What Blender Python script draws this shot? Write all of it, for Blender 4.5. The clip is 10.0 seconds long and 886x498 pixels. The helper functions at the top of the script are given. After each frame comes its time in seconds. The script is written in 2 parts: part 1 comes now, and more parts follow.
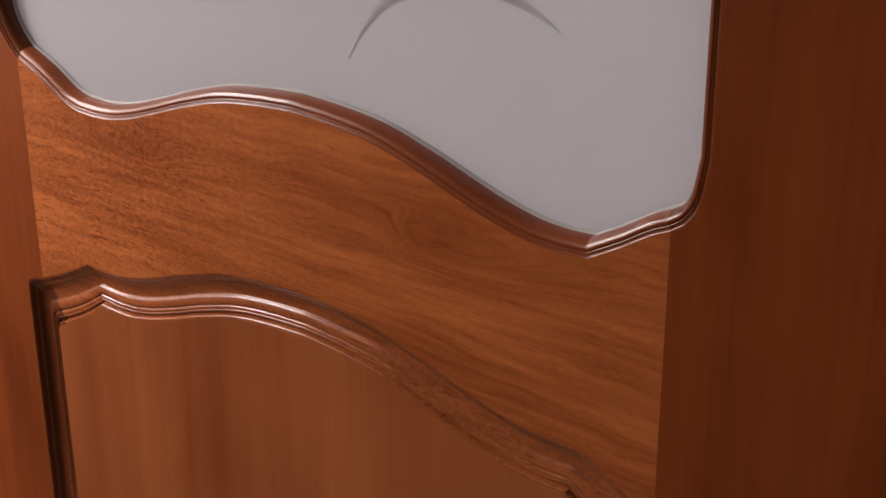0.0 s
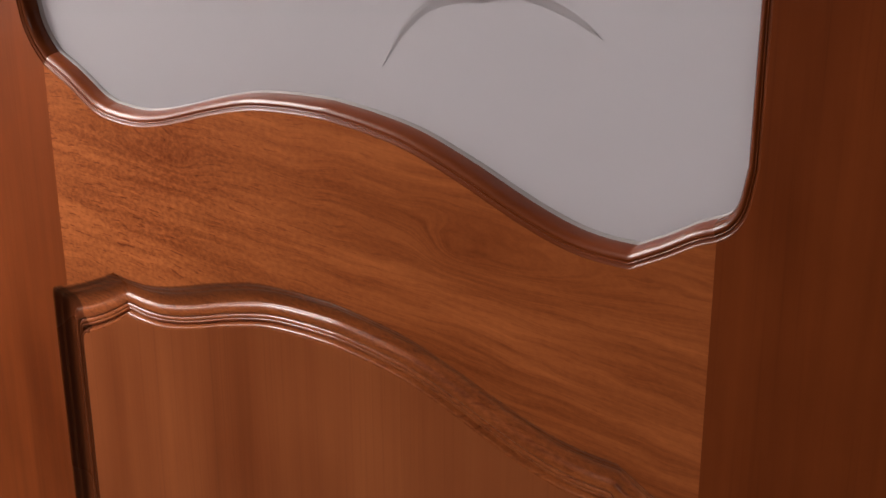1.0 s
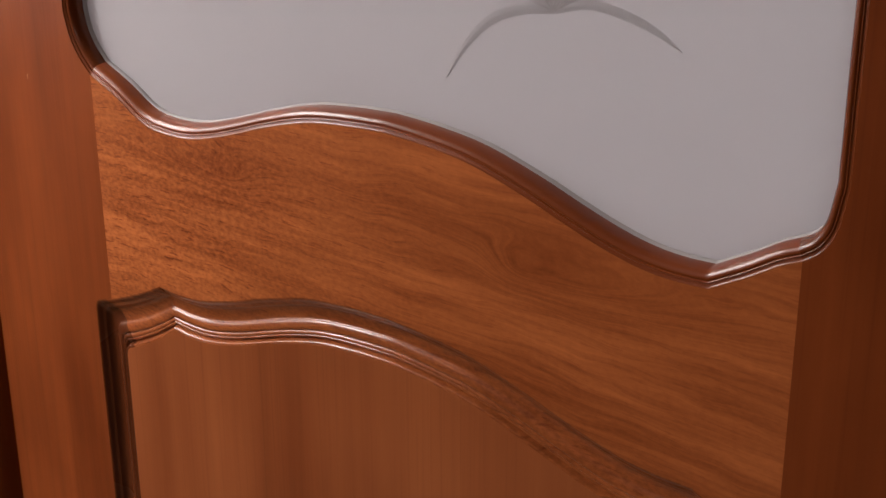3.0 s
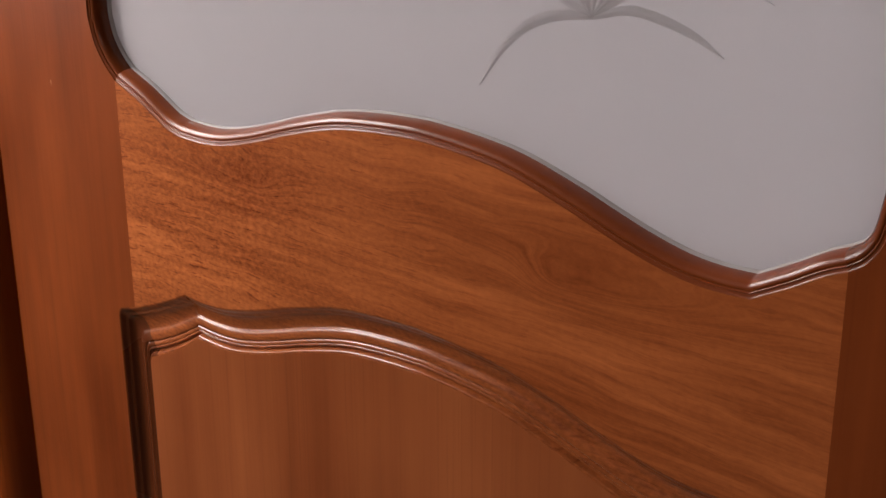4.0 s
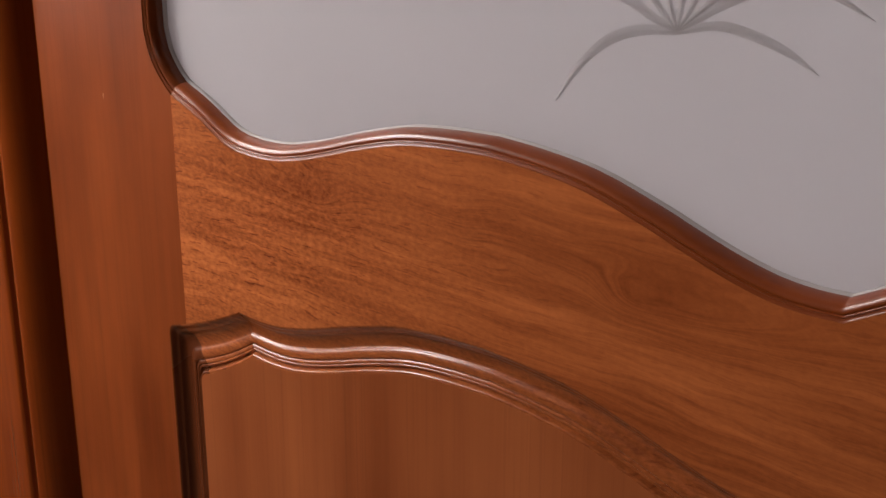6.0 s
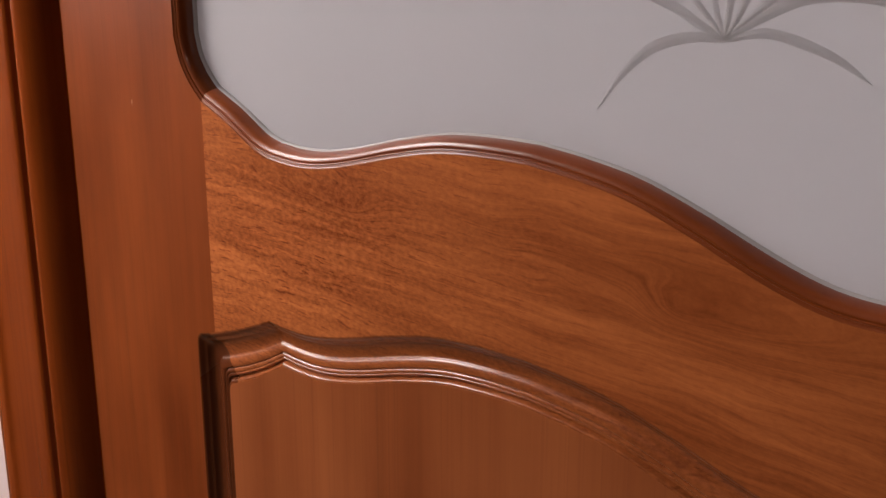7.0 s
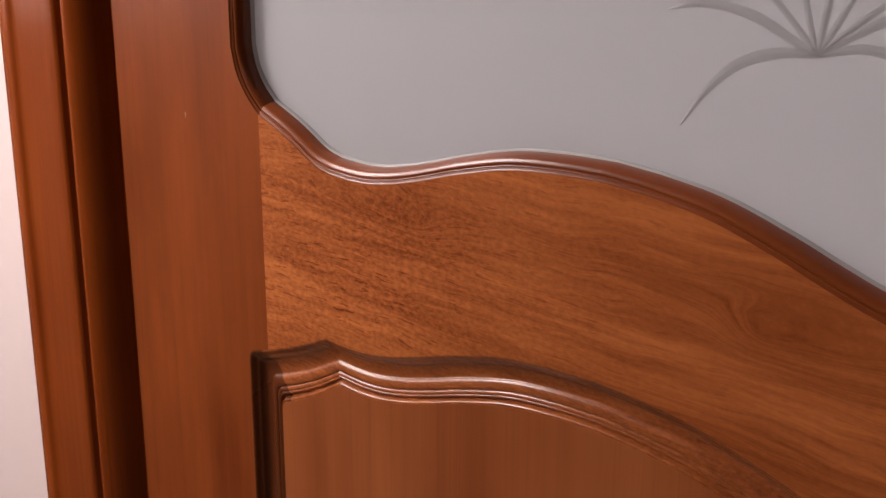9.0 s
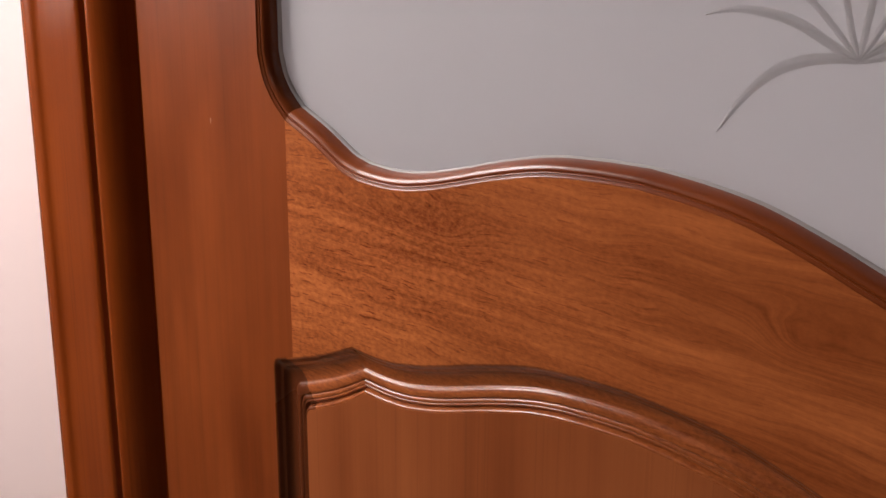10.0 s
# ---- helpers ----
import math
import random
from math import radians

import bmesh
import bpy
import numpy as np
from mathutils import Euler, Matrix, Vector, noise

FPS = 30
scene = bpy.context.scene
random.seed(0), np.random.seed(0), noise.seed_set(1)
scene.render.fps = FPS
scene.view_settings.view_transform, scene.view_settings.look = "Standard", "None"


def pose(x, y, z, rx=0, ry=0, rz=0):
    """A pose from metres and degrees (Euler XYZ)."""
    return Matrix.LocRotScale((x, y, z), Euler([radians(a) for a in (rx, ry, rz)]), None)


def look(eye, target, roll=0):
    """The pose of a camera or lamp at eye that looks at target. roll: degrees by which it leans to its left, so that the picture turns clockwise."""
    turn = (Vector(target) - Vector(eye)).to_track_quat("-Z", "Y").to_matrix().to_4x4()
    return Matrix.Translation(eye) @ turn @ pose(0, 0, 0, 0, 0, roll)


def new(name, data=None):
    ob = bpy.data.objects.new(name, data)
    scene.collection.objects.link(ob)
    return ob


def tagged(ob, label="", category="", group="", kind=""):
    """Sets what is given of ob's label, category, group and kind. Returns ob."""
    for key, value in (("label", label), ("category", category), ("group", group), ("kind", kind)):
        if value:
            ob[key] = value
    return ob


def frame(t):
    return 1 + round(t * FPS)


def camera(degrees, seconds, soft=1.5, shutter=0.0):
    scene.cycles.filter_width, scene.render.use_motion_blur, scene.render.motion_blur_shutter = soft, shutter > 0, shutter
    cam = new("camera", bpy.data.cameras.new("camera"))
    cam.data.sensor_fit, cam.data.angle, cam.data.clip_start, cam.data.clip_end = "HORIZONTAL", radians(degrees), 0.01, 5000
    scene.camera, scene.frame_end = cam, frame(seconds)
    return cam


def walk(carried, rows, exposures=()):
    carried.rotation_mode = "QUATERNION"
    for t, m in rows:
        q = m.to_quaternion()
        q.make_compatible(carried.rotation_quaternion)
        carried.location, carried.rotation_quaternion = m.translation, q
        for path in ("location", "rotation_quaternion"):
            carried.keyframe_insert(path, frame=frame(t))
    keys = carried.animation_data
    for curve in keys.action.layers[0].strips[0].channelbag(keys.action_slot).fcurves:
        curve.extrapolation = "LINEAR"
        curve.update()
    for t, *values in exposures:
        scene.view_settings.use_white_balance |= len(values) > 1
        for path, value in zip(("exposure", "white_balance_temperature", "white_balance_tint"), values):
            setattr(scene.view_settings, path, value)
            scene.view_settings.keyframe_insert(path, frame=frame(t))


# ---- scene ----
cam = camera(36.6, 10.0, soft=1.5)
PATH = [
    (0, (0.523, -0.461, 1.223), (-0.712, 0.948, 0.523), -0.2),
    (0.5, (0.514, -0.461, 1.223), (-0.726, 0.943, 0.525), -0.3),
    (1, (0.506, -0.464, 1.222), (-0.738, 0.941, 0.529), -0.2),
    (1.5, (0.498, -0.462, 1.221), (-0.753, 0.936, 0.529), -0.4),
    (2, (0.491, -0.465, 1.22), (-0.763, 0.934, 0.535), -0.2),
    (2.5, (0.483, -0.467, 1.221), (-0.773, 0.931, 0.536), -0.2),
    (4, (0.46, -0.469, 1.219), (-0.811, 0.92, 0.544), -0.3),
    (4.5, (0.452, -0.473, 1.219), (-0.821, 0.916, 0.548), -0.2),
    (5, (0.444, -0.471, 1.218), (-0.838, 0.911, 0.55), -0.4),
    (5.5, (0.436, -0.474, 1.216), (-0.849, 0.909, 0.556), -0.2),
    (7, (0.411, -0.482, 1.216), (-0.887, 0.895, 0.567), -0.1),
    (7.5, (0.402, -0.483, 1.215), (-0.901, 0.89, 0.571), 0.0),
    (8, (0.394, -0.488, 1.213), (-0.912, 0.887, 0.578), 0.1),
    (8.5, (0.386, -0.489, 1.214), (-0.924, 0.882, 0.578), 0.1),
    (9, (0.378, -0.489, 1.214), (-0.937, 0.878, 0.581), 0.1),
    (9.5, (0.372, -0.491, 1.212), (-0.949, 0.875, 0.587), 0.2),
    (10, (0.366, -0.493, 1.211), (-0.961, 0.869, 0.591), 0.2),
]
walk(cam, [(t, look(eye, target, roll)) for t, eye, target, roll in PATH])


# ---- world, lights ----
world = bpy.data.worlds.new("world")
scene.world = world
world.use_nodes = True
wn = world.node_tree.nodes
sky = wn.new("ShaderNodeTexSky")
sky.sky_type = "NISHITA"
sky.sun_disc = False
sky.sun_elevation, sky.sun_rotation = radians(35), radians(250)
world.node_tree.links.new(sky.outputs[0], wn["Background"].inputs[0])
wn["Background"].inputs[1].default_value = 0.1


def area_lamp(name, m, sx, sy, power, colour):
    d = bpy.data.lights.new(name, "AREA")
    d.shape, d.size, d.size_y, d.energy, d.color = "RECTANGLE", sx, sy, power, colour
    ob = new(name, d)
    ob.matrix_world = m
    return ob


ROOM_L, WIN_Y, WIN_Z = -1.10, -0.54, 1.44
area_lamp("window_daylight", look((ROOM_L + 0.08, WIN_Y, WIN_Z), (-0.70, 0, 0.20)), 0.48, 0.74, 27, (1.0, 0.92, 0.89))
area_lamp("round_lamp_light", look((0.87, -3.4, 2.51), (0.6, -1.2, 0.9)), 0.24, 0.24, 24, (1.0, 0.88, 0.78))
# added fill lamp, out of view behind the door, evens the glass from behind
area_lamp("passage_fill", look((0.55, 1.1, 1.5), (0.4, 0, 1.4)), 1.2, 1.4, 27.5, (1.0, 0.97, 0.97))


# ---- materials ----
class Net:
    """Small helper for node graphs."""

    def __init__(self, name):
        self.mat = bpy.data.materials.new(name)
        self.mat.use_nodes = True
        self.t = self.mat.node_tree
        self.out = self.t.nodes["Principled BSDF"]

    def node(self, kind, **kw):
        n = self.t.nodes.new(kind)
        for k, v in kw.items():
            if k == "op":
                n.operation = v
            elif k == "blend":
                n.data_type, n.blend_type = "RGBA", v
            else:
                n.inputs[k.replace("_", " ")].default_value = v
        return n

    def link(self, a, b):
        self.t.links.new(a, b)

    def coords(self):
        return self.node("ShaderNodeTexCoord").outputs["Object"]

    def mapped(self, vec, scale, loc=(0, 0, 0), rot=(0, 0, 0)):
        n = self.node("ShaderNodeMapping", Scale=scale, Location=loc, Rotation=rot)
        self.link(vec, n.inputs["Vector"])
        return n.outputs[0]

    def noise(self, vec, scale, detail=4, rough=0.55, distort=0.0):
        n = self.node("ShaderNodeTexNoise", Scale=scale, Detail=detail, Roughness=rough, Distortion=distort)
        self.link(vec, n.inputs["Vector"])
        return n.outputs["Fac"]

    def math(self, op, a, b=0.0, c=0.0):
        n = self.node("ShaderNodeMath", op=op)
        for i, v in enumerate((a, b, c)):
            if isinstance(v, (int, float)):
                n.inputs[i].default_value = v
            else:
                self.link(v, n.inputs[i])
        return n.outputs[0]

    def ramp(self, fac, stops):
        n = self.node("ShaderNodeValToRGB")
        e = n.color_ramp.elements
        while len(e) < len(stops):
            e.new(0.5)
        for el, (p, c) in zip(e, stops):
            el.position, el.color = p, (*c, 1) if len(c) == 3 else c
        self.link(fac, n.inputs[0])
        return n.outputs[0]

    def mix(self, blend, fac, a, b):
        n = self.node("ShaderNodeMix", blend=blend)
        for i, v in ((0, fac), (6, a), (7, b)):
            if isinstance(v, (int, float)):
                n.inputs[i].default_value = v
            elif isinstance(v, tuple):
                n.inputs[i].default_value = (*v, 1)
            else:
                self.link(v, n.inputs[i])
        return n.outputs[2]

    def bump(self, height, strength, distance):
        n = self.node("ShaderNodeBump", Strength=strength, Distance=distance)
        self.link(height, n.inputs["Height"])
        self.link(n.outputs[0], self.out.inputs["Normal"])

    def set(self, **kw):
        for k, v in kw.items():
            s = self.out.inputs[k.replace("_", " ")]
            if isinstance(v, tuple):
                s.default_value = (*v, 1)
            elif isinstance(v, (int, float)):
                s.default_value = v
            else:
                self.link(v, s)
        return self.mat


def straight_veneer(name, dark, light, seed, rough=0.26, along="z", coat=0.0, spec=0.32, patchy=0.22):
    """Lacquered veneer with fine straight grain along one axis."""
    n = Net(name)
    v = n.coords()
    s = (1, 1, 0.03) if along == "z" else (0.03, 1, 1)
    m = n.mapped(v, s, (seed, seed * 0.7, seed * 1.3))
    broad = n.noise(m, 16, 3)
    fine = n.noise(m, 130, 4, 0.6)
    pores = n.noise(n.mapped(v, (1, 1, 0.012) if along == "z" else (0.012, 1, 1), (seed, 2, 5)), 420, 2)
    cloud = n.noise(n.mapped(v, (1, 1, 1), (seed, 1, 2)), 6, 2)
    g = n.math("ADD", n.math("MULTIPLY", broad, 0.55), n.math("MULTIPLY", fine, 0.25))
    mottle = n.noise(n.mapped(v, (1, 1, 0.35) if along == "z" else (0.35, 1, 1), (seed, 4, 1)), 26, 3)
    g = n.math("ADD", g, n.math("MULTIPLY", n.math("SUBTRACT", mottle, 0.5), patchy))
    g = n.math("ADD", g, n.math("MULTIPLY", cloud, 0.37))
    col = n.ramp(g, [(0.36, dark), (0.72, light)])
    col = n.mix("MULTIPLY", n.ramp(pores, [(0.56, (0, 0, 0)), (0.76, (0.30, 0.30, 0.30))]), col, (0.50, 0.40, 0.36))
    r = n.math("ADD", rough - 0.06, n.math("MULTIPLY", cloud, 0.12))
    n.bump(n.math("ADD", n.math("MULTIPLY", fine, 0.5), pores), 0.08, 0.0006)
    return n.set(Base_Color=col, Roughness=r, Coat_Weight=coat, Coat_Roughness=0.12, Specular_IOR_Level=spec)


def figured_veneer(name, dark, light, tongues, rough=0.28, dash=0.85, fade=None, spec=0.32, coat=0.0):
    """Lacquered veneer with level grain that runs round a few tongues (x, z, reach left, reach right, height, lift)."""
    n = Net(name)
    v = n.coords()
    sep = n.node("ShaderNodeSeparateXYZ")
    n.link(v, sep.inputs[0])
    x, z = sep.outputs[0], sep.outputs[2]
    warp = n.noise(n.mapped(v, (1, 1, 3.0), (3.1, 0, 1.7)), 7, 3)
    warp2 = n.noise(n.mapped(v, (0.3, 1, 1.0), (1.1, 0, 4.7)), 60, 3)
    f = n.math("ADD", z, n.math("MULTIPLY", warp, 0.026))
    f = n.math("ADD", f, n.math("MULTIPLY", warp2, 0.0012))
    swirl = 0.0
    for kx, kz, reach_l, reach_r, high, lift in tongues:
        off = n.math("SUBTRACT", x, kx)
        dx = n.math("ADD", n.math("DIVIDE", n.math("MAXIMUM", off, 0.0), reach_r), n.math("DIVIDE", n.math("MINIMUM", off, 0.0), reach_l))
        dz = n.math("DIVIDE", n.math("SUBTRACT", z, kz), high)
        r2 = n.math("ADD", n.math("MULTIPLY", dx, dx), n.math("MULTIPLY", dz, dz))
        bell = n.math("POWER", 2.718, n.math("MULTIPLY", r2, -1.0))
        f = n.math("ADD", f, n.math("MULTIPLY", bell, lift))
        swirl = n.math("ADD", swirl, bell)
    along = 1.0
    if fade:
        # the open pores of the figure thin out along the board
        span = n.node("ShaderNodeMapRange", From_Min=fade[0], From_Max=fade[1], To_Min=1.0, To_Max=0.30)
        n.link(x, span.inputs[0])
        along = span.outputs[0]

    def grain(stretch, scale, detail, roughness):
        c = n.node("ShaderNodeCombineXYZ")
        n.link(n.math("MULTIPLY", x, stretch), c.inputs[0])
        n.link(f, c.inputs[2])
        return n.noise(c.outputs[0], scale, detail, roughness)

    bands = grain(0.10, 30, 2, 0.5)
    rings = grain(0.055, 210, 3, 0.55)
    lines = grain(0.030, 900, 2, 0.5)
    flecks = grain(0.085, 640, 3, 0.55)
    ripple = n.noise(n.mapped(v, (0.55, 1, 1), (2, 0, 7)), 430, 3, 0.65)
    g = n.math("ADD", n.math("MULTIPLY", rings, 0.46), n.math("MULTIPLY", bands, 0.40))
    g = n.math("ADD", g, n.math("MULTIPLY", lines, 0.16))
    g = n.math("ADD", g, n.math("MULTIPLY", n.math("MULTIPLY", n.math("SUBTRACT", ripple, 0.5), along), 0.56))
    g = n.math("SUBTRACT", g, n.math("MULTIPLY", swirl, 0.045))
    col = n.ramp(g, [(0.34, dark), (0.51, tuple((a + b) / 2 for a, b in zip(dark, light))), (0.68, light)])
    streak = n.math("ADD", flecks, n.math("MULTIPLY", n.math("SUBTRACT", n.noise(n.mapped(v, (0.4, 1, 1), (5, 0, 3)), 16, 2), 0.5), 0.20))
    amount = n.math("MULTIPLY", n.ramp(streak, [(0.594, (0, 0, 0)), (0.636, (dash, dash, dash))]), along)
    amount = n.math("MULTIPLY", amount, n.math("SUBTRACT", 1.0, n.math("MULTIPLY", n.math("MINIMUM", swirl, 1.0), 0.75)))
    col = n.mix("MULTIPLY", amount, col, (0.50, 0.34, 0.25))
    n.bump(n.math("ADD", rings, n.math("MULTIPLY", flecks, 0.7)), 0.08 * dash, 0.0008)
    return n.set(Base_Color=col, Roughness=rough, Specular_IOR_Level=spec, Coat_Weight=coat, Coat_Roughness=0.11)


STILE = straight_veneer("stile veneer", (0.104, 0.0190, 0.0034), (0.215, 0.0480, 0.0105), 1.0, 0.30, "z", 0.0, 0.24, 0.42)
PANEL = straight_veneer("panel veneer", (0.185, 0.044, 0.0120), (0.315, 0.092, 0.0285), 4.0, 0.31)
RAIL = figured_veneer("rail veneer", (0.185, 0.0395, 0.0084), (0.480, 0.143, 0.041), [(-0.118, 0.998, 0.080, 0.026, 0.0105, 0.0145), (0.105, 0.994, 0.022, 0.095, 0.013, 0.022)], 0.28, 0.85, (-0.13, 0.06))
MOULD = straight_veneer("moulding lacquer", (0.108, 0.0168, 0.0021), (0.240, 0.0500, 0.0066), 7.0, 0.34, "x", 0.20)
# upright pieces: the darker stile tone, with their shade worked into the base colour
MOULD_SHADED = straight_veneer("shade-darkened moulding lacquer", (0.085, 0.0165, 0.0034), (0.150, 0.0340, 0.0080), 8.0, 0.22, "z", 0.05, 0.24)
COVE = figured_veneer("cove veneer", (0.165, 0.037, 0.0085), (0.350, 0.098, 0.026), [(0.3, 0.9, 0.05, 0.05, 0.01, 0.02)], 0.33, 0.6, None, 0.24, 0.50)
# upright hollows: stile tone darkened further, their shade is in the colour
COVE_UP_SHADED = straight_veneer("shade-darkened upright cove veneer", (0.060, 0.013, 0.0035), (0.120, 0.029, 0.008), 5.0, 0.28)
CASING = straight_veneer("casing lacquer", (0.105, 0.0165, 0.0022), (0.190, 0.0370, 0.0050), 9.0, 0.20, "z", 0.0, 0.24)


def plaster(name, colour, bump=0.15):
    n = Net(name)
    v = n.coords()
    a, b = n.noise(v, 3, 3), n.noise(v, 260, 3)
    col = n.ramp(a, [(0.3, tuple(c * 0.95 for c in colour)), (0.7, colour)])
    n.bump(b, bump, 0.0006)
    return n.set(Base_Color=col, Roughness=0.75)


def frosted(name, colour, rough, through_part):
    """Satin glass: a dim frosted face that lets scattered light through from behind."""
    n = Net(name)
    v = n.coords()
    a, b = n.noise(v, 5, 3), n.noise(v, 900, 2)
    col = n.ramp(a, [(0.3, tuple(c * 0.97 for c in colour)), (0.7, colour)])
    n.bump(b, 0.05, 0.0002)
    n.set(Base_Color=col, Roughness=rough, IOR=1.5)
    glow = n.node("ShaderNodeBsdfTranslucent")
    n.link(col, glow.inputs["Color"])
    both = n.node("ShaderNodeMixShader", Fac=through_part)
    n.link(n.out.outputs[0], both.inputs[1])
    n.link(glow.outputs[0], both.inputs[2])
    n.link(both.outputs[0], n.t.nodes["Material Output"].inputs["Surface"])
    return n.mat


GLASS = frosted("satin glass", (0.60, 0.585, 0.600), 0.36, 0.62)
CUT = frosted("ground cut glass", (0.625, 0.610, 0.622), 0.12, 0.62)
SCRATCH = plaster("bared wood", (0.34, 0.16, 0.09))
SEAL = Net("pale silicone").set(Base_Color=(0.40, 0.37, 0.365), Roughness=0.45)
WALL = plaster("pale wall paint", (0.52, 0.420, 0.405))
# unseen walls and ceiling, darkened so the door gets dim reflections and little bounce
DIM_BROWN = plaster("dimmed brownish wall", (0.24, 0.165, 0.125))
DIM_TAUPE = plaster("dimmed taupe wall", (0.19, 0.140, 0.110))
DIM_CEIL = plaster("dimmed beige ceiling", (0.42, 0.35, 0.30))
FLOORM = straight_veneer("floor laminate", (0.16, 0.08, 0.04), (0.30, 0.17, 0.09), 2.0, 0.4, "x", 0.1)
WHITE = plaster("white window paint", (0.82, 0.82, 0.82), 0.02)
_pane = Net("daylit pane")
PANE = _pane.set(Base_Color=(0.8, 0.8, 0.8), Emission_Color=(1.0, 0.95, 0.97), Emission_Strength=1.5, Roughness=0.1)
_bulb = Net("lamp diffuser")
BULB = _bulb.set(Base_Color=(0.9, 0.9, 0.9), Emission_Color=(1.0, 0.85, 0.76), Emission_Strength=3.0)


# ---- mesh helpers ----
def finish(name, bm, material, smooth=False):
    bmesh.ops.recalc_face_normals(bm, faces=bm.faces[:])
    me = bpy.data.meshes.new(name)
    bm.to_mesh(me)
    bm.free()
    me.materials.append(material)
    if smooth:
        me.polygons.foreach_set("use_smooth", [True] * len(me.polygons))
        me.set_sharp_from_angle(angle=radians(38))
    return new(name, me)


def part(name, bm, material, parent, label="", smooth=False):
    ob = finish(name, bm, material, smooth)
    ob.parent = parent
    return tagged(ob, label)


def box(bm, x0, x1, y0, y1, z0, z1, bevel=0.0):
    r = bmesh.ops.create_cube(bm, size=1)
    bmesh.ops.scale(bm, vec=(x1 - x0, y1 - y0, z1 - z0), verts=r["verts"])
    bmesh.ops.translate(bm, vec=((x0 + x1) / 2, (y0 + y1) / 2, (z0 + z1) / 2), verts=r["verts"])
    if bevel:
        es = list({e for v in r["verts"] for e in v.link_edges})
        bmesh.ops.bevel(bm, geom=es, offset=bevel, segments=2, profile=0.5, affect="EDGES")
    return bm


def block(*a, **k):
    return box(bmesh.new(), *a, **k)


def board(outline, y0, y1):
    """A board whose front has the outline (x, z), front at y0, back at y1."""
    bm = bmesh.new()
    rows = []
    pts = [Vector(p) for p in outline]
    for y in (y0, y1):
        rows.append([bm.verts.new((p.x, y, p.y)) for p in pts])
    for r in rows:
        bm.faces.new(r).normal_update()
    for i in range(len(pts)):
        j = (i + 1) % len(pts)
        bm.faces.new((rows[0][i], rows[0][j], rows[1][j], rows[1][i]))
    bmesh.ops.triangulate(bm, faces=[f for f in bm.faces if len(f.verts) > 4])
    return bm


def smooth_line(points, per=7):
    """A Catmull-Rom line through points, ends included."""
    p = [Vector(q) for q in points]
    p = [2 * p[0] - p[1], *p, 2 * p[-1] - p[-2]]
    out = []
    for i in range(1, len(p) - 2):
        for k in range(per):
            s = k / per
            a, b, c, d = p[i - 1 : i + 3]
            out.append(0.5 * (2 * b + (c - a) * s + (2 * a - 5 * b + 4 * c - d) * s * s + (3 * b - a - 3 * c + d) * s**3))
    return [*out, p[-2]]


def chain(*lines):
    """Joins lines end to end, leaving out doubled points."""
    out = []
    for line in lines:
        for q in line:
            q = Vector(q)
            if not out or (q - out[-1]).length > 2e-4:
                out.append(q)
    return out


def inset(path, n):
    """The closed path, which runs counter-clockwise seen from the front, moved inwards by n with mitred corners."""
    out, m = [], len(path)
    for i in range(m):
        a, b, c = path[i - 1], path[i], path[(i + 1) % m]
        d1, d2 = (b - a).normalized(), (c - b).normalized()
        n1, n2 = Vector((-d1.y, d1.x)), Vector((-d2.y, d2.x))
        mid = (n1 + n2).normalized()
        out.append(b + mid * (n / max(0.35, mid.dot(n1))))
    return out


def sweep(ring, profile):
    """A moulding round an opening; ring(n) is its outline moved inwards by n, profile rows are (n, depth y)."""
    bm = bmesh.new()
    rings = [[bm.verts.new((p.x, y, p.y)) for p in ring(n)] for n, y in profile]
    m = len(rings[0])
    for a, b in zip(rings, rings[1:]):
        for i in range(m):
            j = (i + 1) % m
            bm.faces.new((a[i], a[j], b[j], b[i]))
    return bm


def bead(n0, n1, y0, y1, rise, steps=6):
    """Rows of a half-round bead from n0 to n1, tilted from depth y0 to y1."""
    rows = []
    for k in range(steps + 1):
        u = (1 - math.cos(math.pi * k / steps)) / 2
        rows.append((n0 + (n1 - n0) * u, y0 + (y1 - y0) * u - rise * math.sin(math.pi * k / steps)))
    return rows


def sweep_pieces(ring, profile, pick):
    """A swept moulding in pieces; pick names the piece that a stretch of the outline belongs to."""
    rings = [[Vector((p.x, y, p.y)) for p in ring(n)] for n, y in profile]
    base, m = rings[0], len(rings[0])
    keys = [pick((base[i] + base[(i + 1) % m]) / 2) for i in range(m)]
    out = {}
    for key in sorted(set(keys)):
        b = bmesh.new()
        verts = {}
        for r, (lower, upper) in enumerate(zip(rings, rings[1:])):
            for i in range(m):
                if keys[i] == key:
                    k = (i + 1) % m
                    face = []
                    for row, col, co in ((r, i, lower[i]), (r, k, lower[k]), (r + 1, k, upper[k]), (r + 1, i, upper[i])):
                        if (row, col) not in verts:
                            verts[row, col] = b.verts.new(co)
                        face.append(verts[row, col])
                    b.faces.new(face)
        out[key] = b
    return out


# ---- outlines of the door's openings ----
MID = 0.012
SWELL = [(0, 1), (0.153, 0.95), (0.311, 0.836), (0.48, 0.58), (0.592, 0.373), (0.704, 0.18), (0.811, 0.045), (0.903, 0.0), (1, 0.015)]


def swell(side, reach, crest, dip):
    """Half of the wavy edge, from the crest in the middle to the nick at one side."""
    return [(MID + side * reach * u, dip + (crest - dip) * v) for u, v in SWELL]


def mirrored_up(line, level):
    return [Vector((p[0], 2 * level - p[1])) for p in line]


JOINT = 0.246
LEAF_L, LEAF_R, LEAF_TOP = -0.3965, 0.3965, 2.0
GLASS_MID, PANEL_MID = 1.44, 0.55

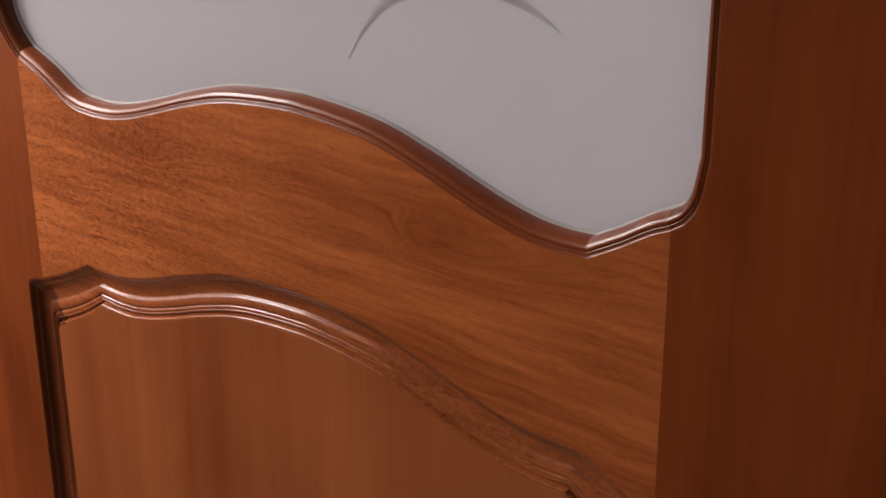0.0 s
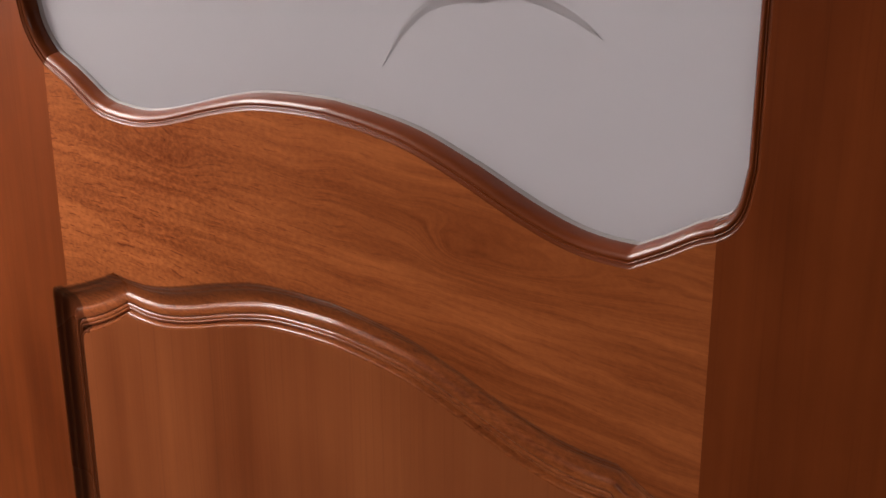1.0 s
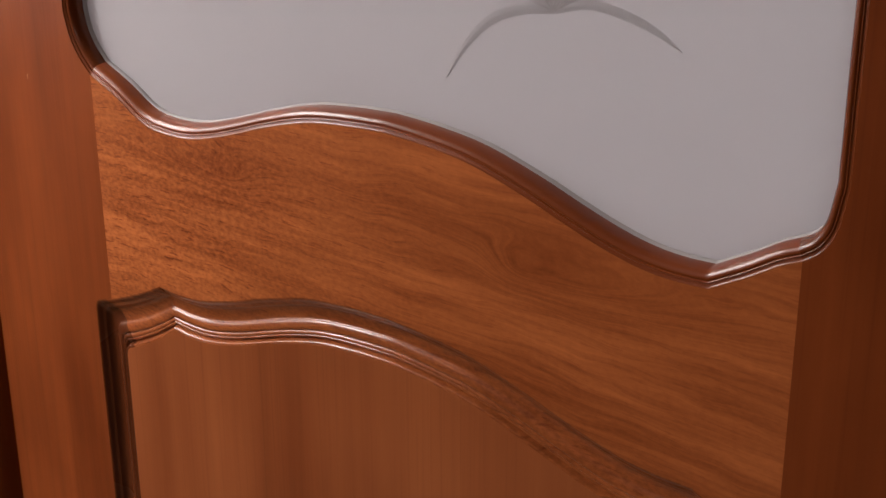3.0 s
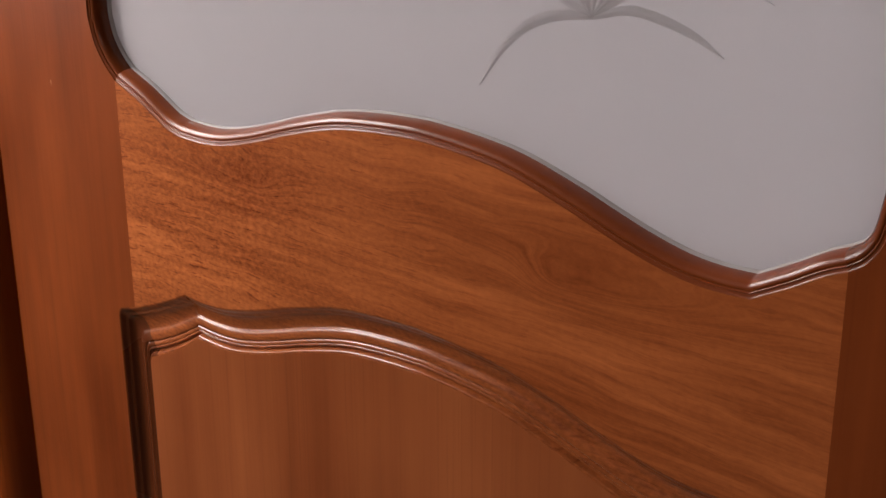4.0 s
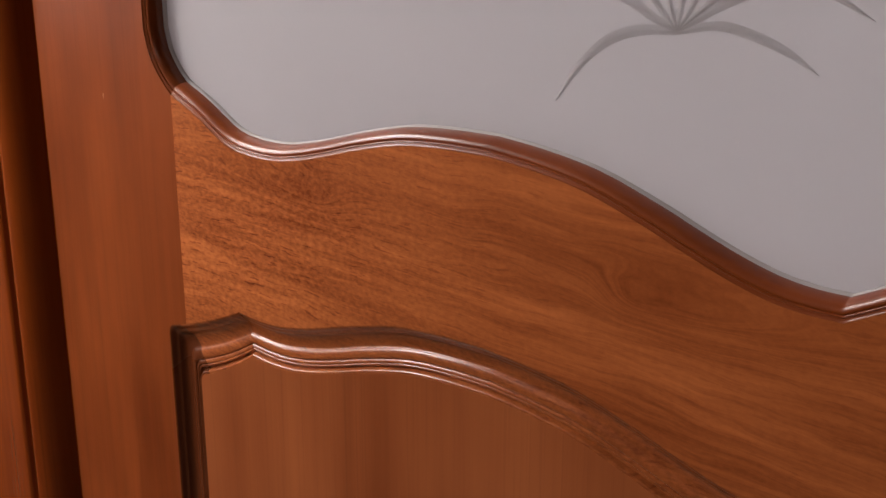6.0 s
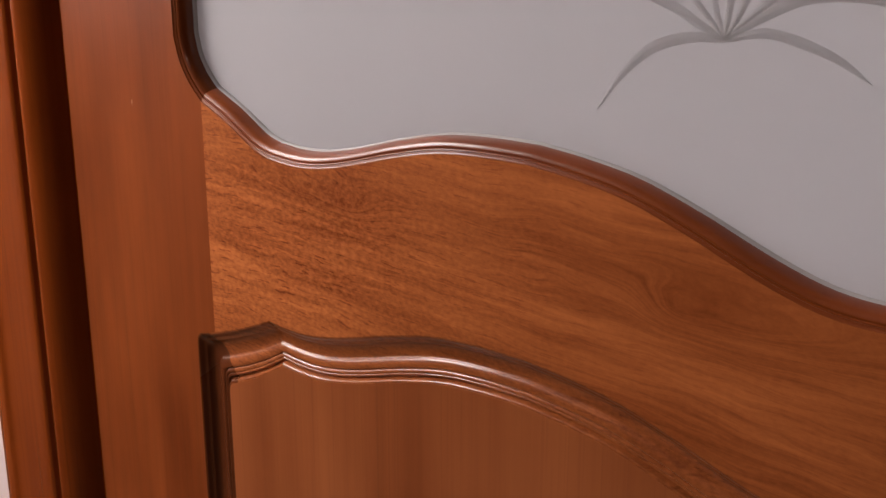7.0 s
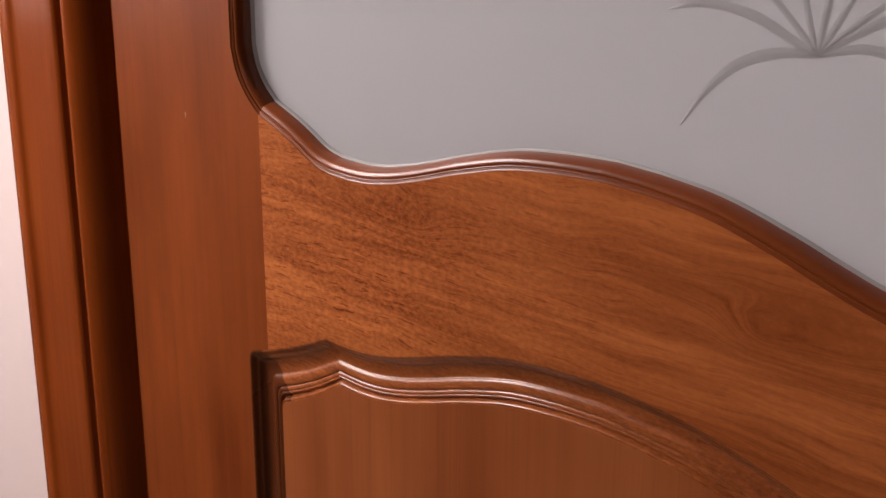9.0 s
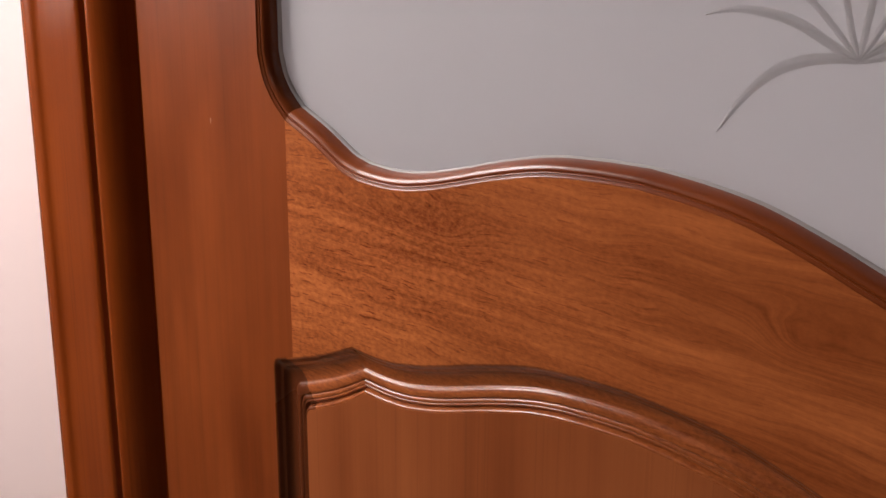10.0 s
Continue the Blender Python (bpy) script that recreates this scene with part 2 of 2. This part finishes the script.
# glass opening: lower edge from side to side
g_left = chain(smooth_line([(-0.270, 1.074), (-0.2655, 1.059), (-0.257, 1.0465), (-0.246, 1.0365)]), smooth_line([(-0.246, 1.0365), (-0.222, 1.027), (-0.199, 1.0155), (-0.184, 1.0115)]))
g_wave = chain(list(reversed(smooth_line(swell(-1, 0.196, 1.0445, 1.0110)))), smooth_line(swell(1, 0.192, 1.0445, 1.0092)))
g_right = chain(smooth_line([(0.204, 1.0098), (0.222, 1.0195), (0.236, 1.028), (0.246, 1.0325)]), smooth_line([(0.246, 1.0325), (0.2535, 1.038), (0.2595, 1.048), (0.263, 1.066)]))
g_low = chain(g_left, g_wave, g_right)
g_path = chain(g_low, reversed(mirrored_up(g_low, GLASS_MID)))

# panel field: upper edge from side to side
p_left = smooth_line([(-0.2655, 0.8735), (-0.2645, 0.8770), (-0.2615, 0.8797), (-0.257, 0.8810), (-0.239, 0.887), (-0.217, 0.8955), (-0.191, 0.9075)])
p_wave = chain(list(reversed(smooth_line(swell(-1, 0.203, 0.9430, 0.9075)))), smooth_line(swell(1, 0.191, 0.9430, 0.9130)))
p_right = smooth_line([(0.204, 0.9125), (0.225, 0.903), (0.240, 0.896), (0.254, 0.890), (0.2585, 0.8885), (0.2612, 0.8860), (0.262, 0.8825)])
p_high = chain(p_left, p_wave, p_right)
p_path = chain(reversed(p_high), mirrored_up(p_high, PANEL_MID))


def sunk_ring(n):
    """The panel's outline moved inwards by n: straight down under the wave, and towards the middle at the sides."""
    line = []
    for q in p_high:
        side, tip, corner = (1, 0.191, 0.250) if q.x > MID else (-1, 0.203, 0.2775)
        d = abs(q.x - MID)
        s = 0.31 * d / tip if d <= tip else 0.31 + 0.69 * (d - tip) / (corner - tip)
        line.append(Vector((q.x - side * s * n, q.y - n)))
    return line + list(reversed(mirrored_up(line, PANEL_MID)))


def turned_ccw(path):
    s = sum(a.x * b.y - b.x * a.y for a, b in zip(path, path[1:] + path[:1]))
    return path if s > 0 else list(reversed(path))


g_path, p_path = turned_ccw(g_path), turned_ccw(p_path)


# ---- room ----
RX0, RX1, RY0, RZ1 = ROOM_L, 4.5, -5.5, 2.6


def structure(name, bm, mat, label):
    return tagged(finish(name, bm, mat), label, "", "", "structure")


structure("floor", block(RX0 - 0.2, RX1 + 0.2, RY0 - 0.2, 1.4, -0.1, 0.0), FLOORM, "brown laminate floor of the room")
structure("ceiling", block(RX0 - 0.2, RX1 + 0.2, RY0 - 0.2, 1.4, RZ1, RZ1 + 0.1), DIM_CEIL, "unseen plain ceiling, beige toned down to cut bounce")
OPEN_L, OPEN_R, OPEN_T = -0.436, 0.436, 2.036
structure("wall_north_1", block(RX0, OPEN_L, 0.0, 0.12, 0, RZ1), WALL, "pale pinkish white painted wall beside the door")
structure("wall_north_2", block(OPEN_R, RX1, 0.0, 0.12, 0, RZ1), WALL, "pale pinkish white painted wall beside the door")
structure("wall_north_3", block(OPEN_L, OPEN_R, 0.0, 0.12, OPEN_T, RZ1), WALL, "pale pinkish white painted wall over the door")
structure("wall_east", block(RX1, RX1 + 0.15, RY0, 0.12, 0, RZ1), DIM_TAUPE, "unseen side wall, taupe darkened to dim reflections")
structure("wall_south", block(RX0, RX1, RY0 - 0.15, RY0, 0, RZ1), DIM_TAUPE, "unseen back wall, taupe darkened to dim reflections")
WY0, WY1, WZ0, WZ1 = WIN_Y - 0.36, WIN_Y + 0.36, WIN_Z - 0.46, WIN_Z + 0.46
bm = block(RX0 - 0.15, RX0, RY0, WY0, 0, RZ1)
box(bm, RX0 - 0.15, RX0, WY1, 0.12, 0, RZ1)
box(bm, RX0 - 0.15, RX0, WY0, WY1, 0, WZ0)
box(bm, RX0 - 0.15, RX0, WY0, WY1, WZ1, RZ1)
structure("wall_west", bm, DIM_BROWN, "unseen wall with a window, brown darkened to dim reflections")
bm = bmesh.new()
for y0, y1, z0, z1 in ((WY0, WY0 + 0.06, WZ0, WZ1), (WY1 - 0.06, WY1, WZ0, WZ1), (WY0 + 0.06, WY1 - 0.06, WZ0, WZ0 + 0.06), (WY0 + 0.06, WY1 - 0.06, WZ1 - 0.06, WZ1), (WIN_Y - 0.03, WIN_Y + 0.03, WZ0 + 0.06, WZ1 - 0.06)):
    box(bm, RX0 - 0.11, RX0 - 0.05, y0, y1, z0, z1)
win = structure("window_1", bm, WHITE, "white framed window")
part("pane", block(RX0 - 0.09, RX0 - 0.08, WY0 + 0.05, WY1 - 0.05, WZ0 + 0.05, WZ1 - 0.05), PANE, win)
# the closed, unseen passage behind the door, which holds the fill lamp
bm = block(-1.0, 1.0, 1.25, 1.35, 0, RZ1)
box(bm, -1.1, -1.0, 0.12, 1.35, 0, RZ1)
box(bm, 1.0, 1.1, 0.12, 1.35, 0, RZ1)
structure("wall_passage", bm, WALL, "plain wall of the passage behind the door")

disc = tagged(new("ceiling_lamp"), "small round white ceiling lamp farther into the room", "lamp")
disc.location = (0.87, -3.4, RZ1)
bm = bmesh.new()
bmesh.ops.create_cone(bm, cap_ends=True, segments=40, radius1=0.15, radius2=0.17, depth=0.04, matrix=Matrix.Translation((0, 0, -0.02)))
part("base", bm, WHITE, disc, "", True)
bm = bmesh.new()
bmesh.ops.create_uvsphere(bm, u_segments=32, v_segments=12, radius=0.13, matrix=Matrix.Translation((0, 0, -0.04)) @ Matrix.Diagonal((1, 1, 0.32, 1)))
part("diffuser", bm, BULB, disc, "", True)

# ---- jamb and casing ----
jamb = tagged(new("door_jamb"), "reddish brown veneered door jamb lining", "door frame", "", "structure")
for x0, x1 in ((OPEN_L, -0.4000), (0.4000, OPEN_R)):
    part("post", block(x0, x1, 0.0095, 0.119, 0, 2.004), CASING, jamb)
part("head", block(OPEN_L, OPEN_R, 0.0095, 0.119, 2.004, OPEN_T), CASING, jamb)
for x0, x1 in ((-0.4000, -0.390), (0.390, 0.4000)):
    part("stop", block(x0, x1, 0.042, 0.06, 0, 2.004), CASING, jamb)

CASE = [(0.0, 0.009), (0.0, 0.0070), (0.0012, 0.0056), (0.0028, 0.0046), (0.0046, 0.0042), (0.0060, 0.0044), (0.0068, 0.0034), (0.0082, -0.0010), (0.0105, -0.0052), (0.0135, -0.0090), (0.0170, -0.0124), (0.0205, -0.0150), (0.0240, -0.0168), (0.0270, -0.0178), (0.0296, -0.0182), (0.0316, -0.0177), (0.0330, -0.0160), (0.0343, -0.0136), (0.0362, -0.0126), (0.0382, -0.0138), (0.0396, -0.0165), (0.0414, -0.0183), (0.0440, -0.0188), (0.052, -0.0183), (0.062, -0.0171), (0.074, -0.0159), (0.086, -0.0150), (0.096, -0.0147), (0.1015, -0.0150), (0.1040, -0.0158), (0.1056, -0.0167), (0.1085, -0.0169), (0.118, -0.0167), (0.1205, -0.0156), (0.122, -0.013), (0.122, 0)]


def casing_leg(side):
    """An upright strip of moulded casing, mitred at the top."""
    b = bmesh.new()
    rows = [[b.verts.new((side * (0.3995 + d), y, z)) for d, y in CASE] for z in (0.0,)]
    rows.append([b.verts.new((side * (0.3995 + d), y, 2.004 + d)) for d, y in CASE])
    for k in range(len(CASE) - 1):
        b.faces.new((rows[0][k], rows[0][k + 1], rows[1][k + 1], rows[1][k]))
    for r in rows:
        b.faces.new(r)
    return b


def casing_head():
    b = bmesh.new()
    rows = [[b.verts.new((s * (0.3995 + d), y, 2.004 + d)) for d, y in CASE] for s in (-1, 1)]
    for k in range(len(CASE) - 1):
        b.faces.new((rows[0][k], rows[0][k + 1], rows[1][k + 1], rows[1][k]))
    return b


casing = tagged(new("door_casing"), "glossy reddish brown moulded wooden door casing on the wall", "door casing", "", "structure")
part("casing_leg", casing_leg(-1), CASING, casing, "", True)
part("casing_leg", casing_leg(1), CASING, casing, "", True)
part("casing_head", casing_head(), CASING, casing, "", True)

# ---- door leaf ----
door = tagged(new("interior_door"), "closed reddish brown veneered door with frosted glass and a wavy panel", "door")
DEEP = 0.040
gl, pl = g_path, p_path


def run(path, test):
    """The run of a closed path whose points pass the test, in path order."""
    n = len(path)
    start = next(i for i in range(n) if test(path[i]) and not test(path[i - 1]))
    out = []
    for k in range(n):
        q = path[(start + k) % n]
        if not test(q):
            break
        out.append(q)
    before, after = path[start - 1], path[(start + len(out)) % n]
    return before, out, after


def side_run(path, side):
    """The points of a closed path beyond one joint, with both ends cut at the joint, from low to high."""
    before, out, after = run(path, lambda q: q.x * side > JOINT)
    x = JOINT * side
    a = before.lerp(out[0], (x - before.x) / (out[0].x - before.x))
    b = out[-1].lerp(after, (x - out[-1].x) / (after.x - out[-1].x))
    line = chain([a], out, [b])
    return line if line[0].y < line[-1].y else list(reversed(line))


def middle_run(path, upper, level):
    """The points of a closed path between the joints, on its upper or lower side, from left to right."""
    test = lambda q: abs(q.x) < JOINT and ((q.y > level) == upper)
    before, out, after = run(path, test)
    xa, xb = math.copysign(JOINT, out[0].x), math.copysign(JOINT, out[-1].x)
    a = before.lerp(out[0], (xa - before.x) / (out[0].x - before.x))
    b = out[-1].lerp(after, (xb - out[-1].x) / (after.x - out[-1].x))
    line = chain([a], out, [b])
    return line if line[0].x < line[-1].x else list(reversed(line))


for side, edge in ((-1, LEAF_L), (1, LEAF_R)):
    j = JOINT * side
    shape = chain([(edge, 0.008), (j, 0.008)], side_run(pl, side), side_run(gl, side), [(j, LEAF_TOP), (edge, LEAF_TOP)])
    stile = part("stile", board(shape, 0.0, DEEP), STILE, door, "straight-grained dark reddish brown veneer stile")
    if side < 0:
        chip = bmesh.new()
        rim = [chip.verts.new((-0.3200 + 0.0005 * math.sin(a) * (1.3 + math.cos(a)), -0.0002, 1.0246 + 0.0022 * math.cos(a))) for a in [k * math.pi / 6 for k in range(12)]]
        chip.faces.new(rim)
        part("scratch", chip, SCRATCH, stile, "tiny pale scratch in the lacquer")
mid_low, mid_high = middle_run(pl, True, PANEL_MID), middle_run(gl, False, GLASS_MID)
part("middle_rail", board(chain(mid_low, reversed(mid_high)), 0.0, DEEP), RAIL, door, "lighter orange brown rail with level figured grain")
part("bottom_rail", board(chain([(-JOINT, 0.008), (JOINT, 0.008)], reversed(middle_run(pl, False, PANEL_MID))), 0.0, DEEP), RAIL, door)
part("top_rail", board(chain(middle_run(gl, True, GLASS_MID), [(JOINT, LEAF_TOP), (-JOINT, LEAF_TOP)]), 0.0, DEEP), RAIL, door)

# moulding round the glass, cut into stiles and rails: quirk, fillet, fine bead and a broad round that falls to the glass
G_PROFILE = [(0.0, 0.0), (0.0003, 0.0005), (0.0008, 0.0008), (0.0016, 0.0008), *bead(0.0018, 0.0027, 0.0009, 0.0010, 0.0004), (0.0029, 0.0013), (0.0031, 0.0011), *[(0.0036 + 0.0047 * math.sin(a), 0.0094 - 0.0085 * math.cos(a)) for a in (radians(7.5 * k) for k in range(13))], (0.0083, 0.0150)]


def piece_of(c, level, joint):
    """Names the piece of a moulding: beside an opening, over it or under it."""
    if abs(c.x) > joint:
        return ("side", c.x > 0)
    return ("rail", c.z > level)


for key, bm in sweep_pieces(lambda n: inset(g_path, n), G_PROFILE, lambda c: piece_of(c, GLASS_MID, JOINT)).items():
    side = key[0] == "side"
    part("glass_moulding", bm, MOULD_SHADED if side else MOULD, door, "dark stile-toned beaded moulding beside the glass, shade included in its colour" if side else "glossy reddish brown beaded moulding along the glass", True)

# narrow pale seal between the moulding and the glass
SEAL_PROFILE = [(0.0080, 0.0098), (0.0083, 0.0098), (0.0087, 0.0102), (0.0090, 0.0109), (0.0091, 0.0118), (0.0091, 0.0135)]
part("glazing_seal", sweep(lambda n: inset(g_path, n), SEAL_PROFILE), SEAL, door, "thin glossy grey seal round the glass", True)

# sunk moulding round the panel: rounded drop, hollow, broad bead, fine bead, and the raised edge of the panel
P_PROFILE = [(0.0, 0.0), (0.0006, 0.0001), (0.0012, 0.0004), (0.0020, 0.0012), (0.0029, 0.0024), (0.0037, 0.0031), (0.0047, 0.0034), (0.0053, 0.0040), (0.0060, 0.0050), (0.0070, 0.0060), (0.0084, 0.0067), (0.0105, 0.0070), (0.0136, 0.0070), (0.0146, 0.0068), *bead(0.0150, 0.0208, 0.0064, 0.0054, 0.0010, 10), (0.0210, 0.0056), *bead(0.0212, 0.0234, 0.0053, 0.0049, 0.0005), *bead(0.0236, 0.0248, 0.0050, 0.0048, 0.0003), (0.0250, 0.0054), (0.0254, 0.0060), (0.0261, 0.0060), (0.0265, 0.0052), (0.0267, 0.0042), (0.0270, 0.0033), (0.0274, 0.0029), (0.0278, 0.0028), (0.0300, 0.0028)]
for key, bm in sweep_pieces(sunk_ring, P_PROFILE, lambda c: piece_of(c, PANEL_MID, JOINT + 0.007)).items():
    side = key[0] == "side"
    part("panel_moulding", bm, COVE_UP_SHADED if side else COVE, door, "upright sunk moulding beside the lower panel, shade painted into its colour" if side else "glossy sunk beaded moulding along the lower panel", True)
part("panel", board(sunk_ring(0.0285), 0.0026, 0.030), PANEL, door, "straight-grained reddish brown lower panel")

# glass with cut leaves
GY = 0.0125
pane = part("glass_pane", board(inset(g_path, 0.0078), GY, GY + 0.004), GLASS, door, "grey satin frosted glass")


def leaf(points, width, blunt=0.12):
    """A cut leaf: a tapered ridge along a line from its root to its tip."""
    line = smooth_line(points, 6)
    b = bmesh.new()
    rows = []
    for i, p in enumerate(line):
        s = i / (len(line) - 1)
        d = (line[min(i + 1, len(line) - 1)] - line[max(i - 1, 0)]).normalized()
        nrm = Vector((-d.y, d.x))
        w = width / 2 * (math.sin(math.pi * min(1, blunt + s * (1 - blunt))) ** 0.7 + 0.02)
        rows.append([b.verts.new((q.x, y, q.y)) for q, y in ((p + nrm * w, GY - 0.0001), (p + nrm * w * 0.12, GY - 0.0004), (p - nrm * w * 0.12, GY - 0.0004), (p - nrm * w, GY - 0.0001))])
    for r0, r1 in zip(rows, rows[1:]):
        for k in range(3):
            b.faces.new((r0[k], r0[k + 1], r1[k + 1], r1[k]))
    return b


ROOT = (0.1093, 1.1153)
LEAVES = [
    ([ROOT, (0.0956, 1.1148), (0.0826, 1.1118), (0.0696, 1.1053), (0.0561, 1.0923), (0.0441, 1.0753)], 0.0062),
    ([ROOT, (0.1288, 1.1203), (0.1468, 1.1180), (0.1632, 1.1130), (0.1774, 1.1056)], 0.0055),
    ([ROOT, (0.0968, 1.1203), (0.0828, 1.1268), (0.0688, 1.1303), (0.0508, 1.1308), (0.0338, 1.1266)], 0.0058),
    ([ROOT, (0.1268, 1.1268), (0.1488, 1.1368), (0.1768, 1.1383), (0.1988, 1.1298)], 0.0055),
    ([ROOT, (0.0978, 1.1268), (0.0838, 1.1388), (0.0648, 1.1488)], 0.0036),
    ([ROOT, (0.1048, 1.1268), (0.0998, 1.1428), (0.0898, 1.1608)], 0.0036),
    ([ROOT, (0.1108, 1.1278), (0.1128, 1.1448), (0.1108, 1.1658)], 0.0040),
    ([ROOT, (0.1158, 1.1268), (0.1238, 1.1418), (0.1348, 1.1588)], 0.0036),
    ([ROOT, (0.1208, 1.1258), (0.1358, 1.1378), (0.1568, 1.1498)], 0.0036),
]
for pts, w in LEAVES:
    part("cut_leaf", leaf(pts, 0.84 * w), CUT, pane, "polished leaf cut into the glass", True)
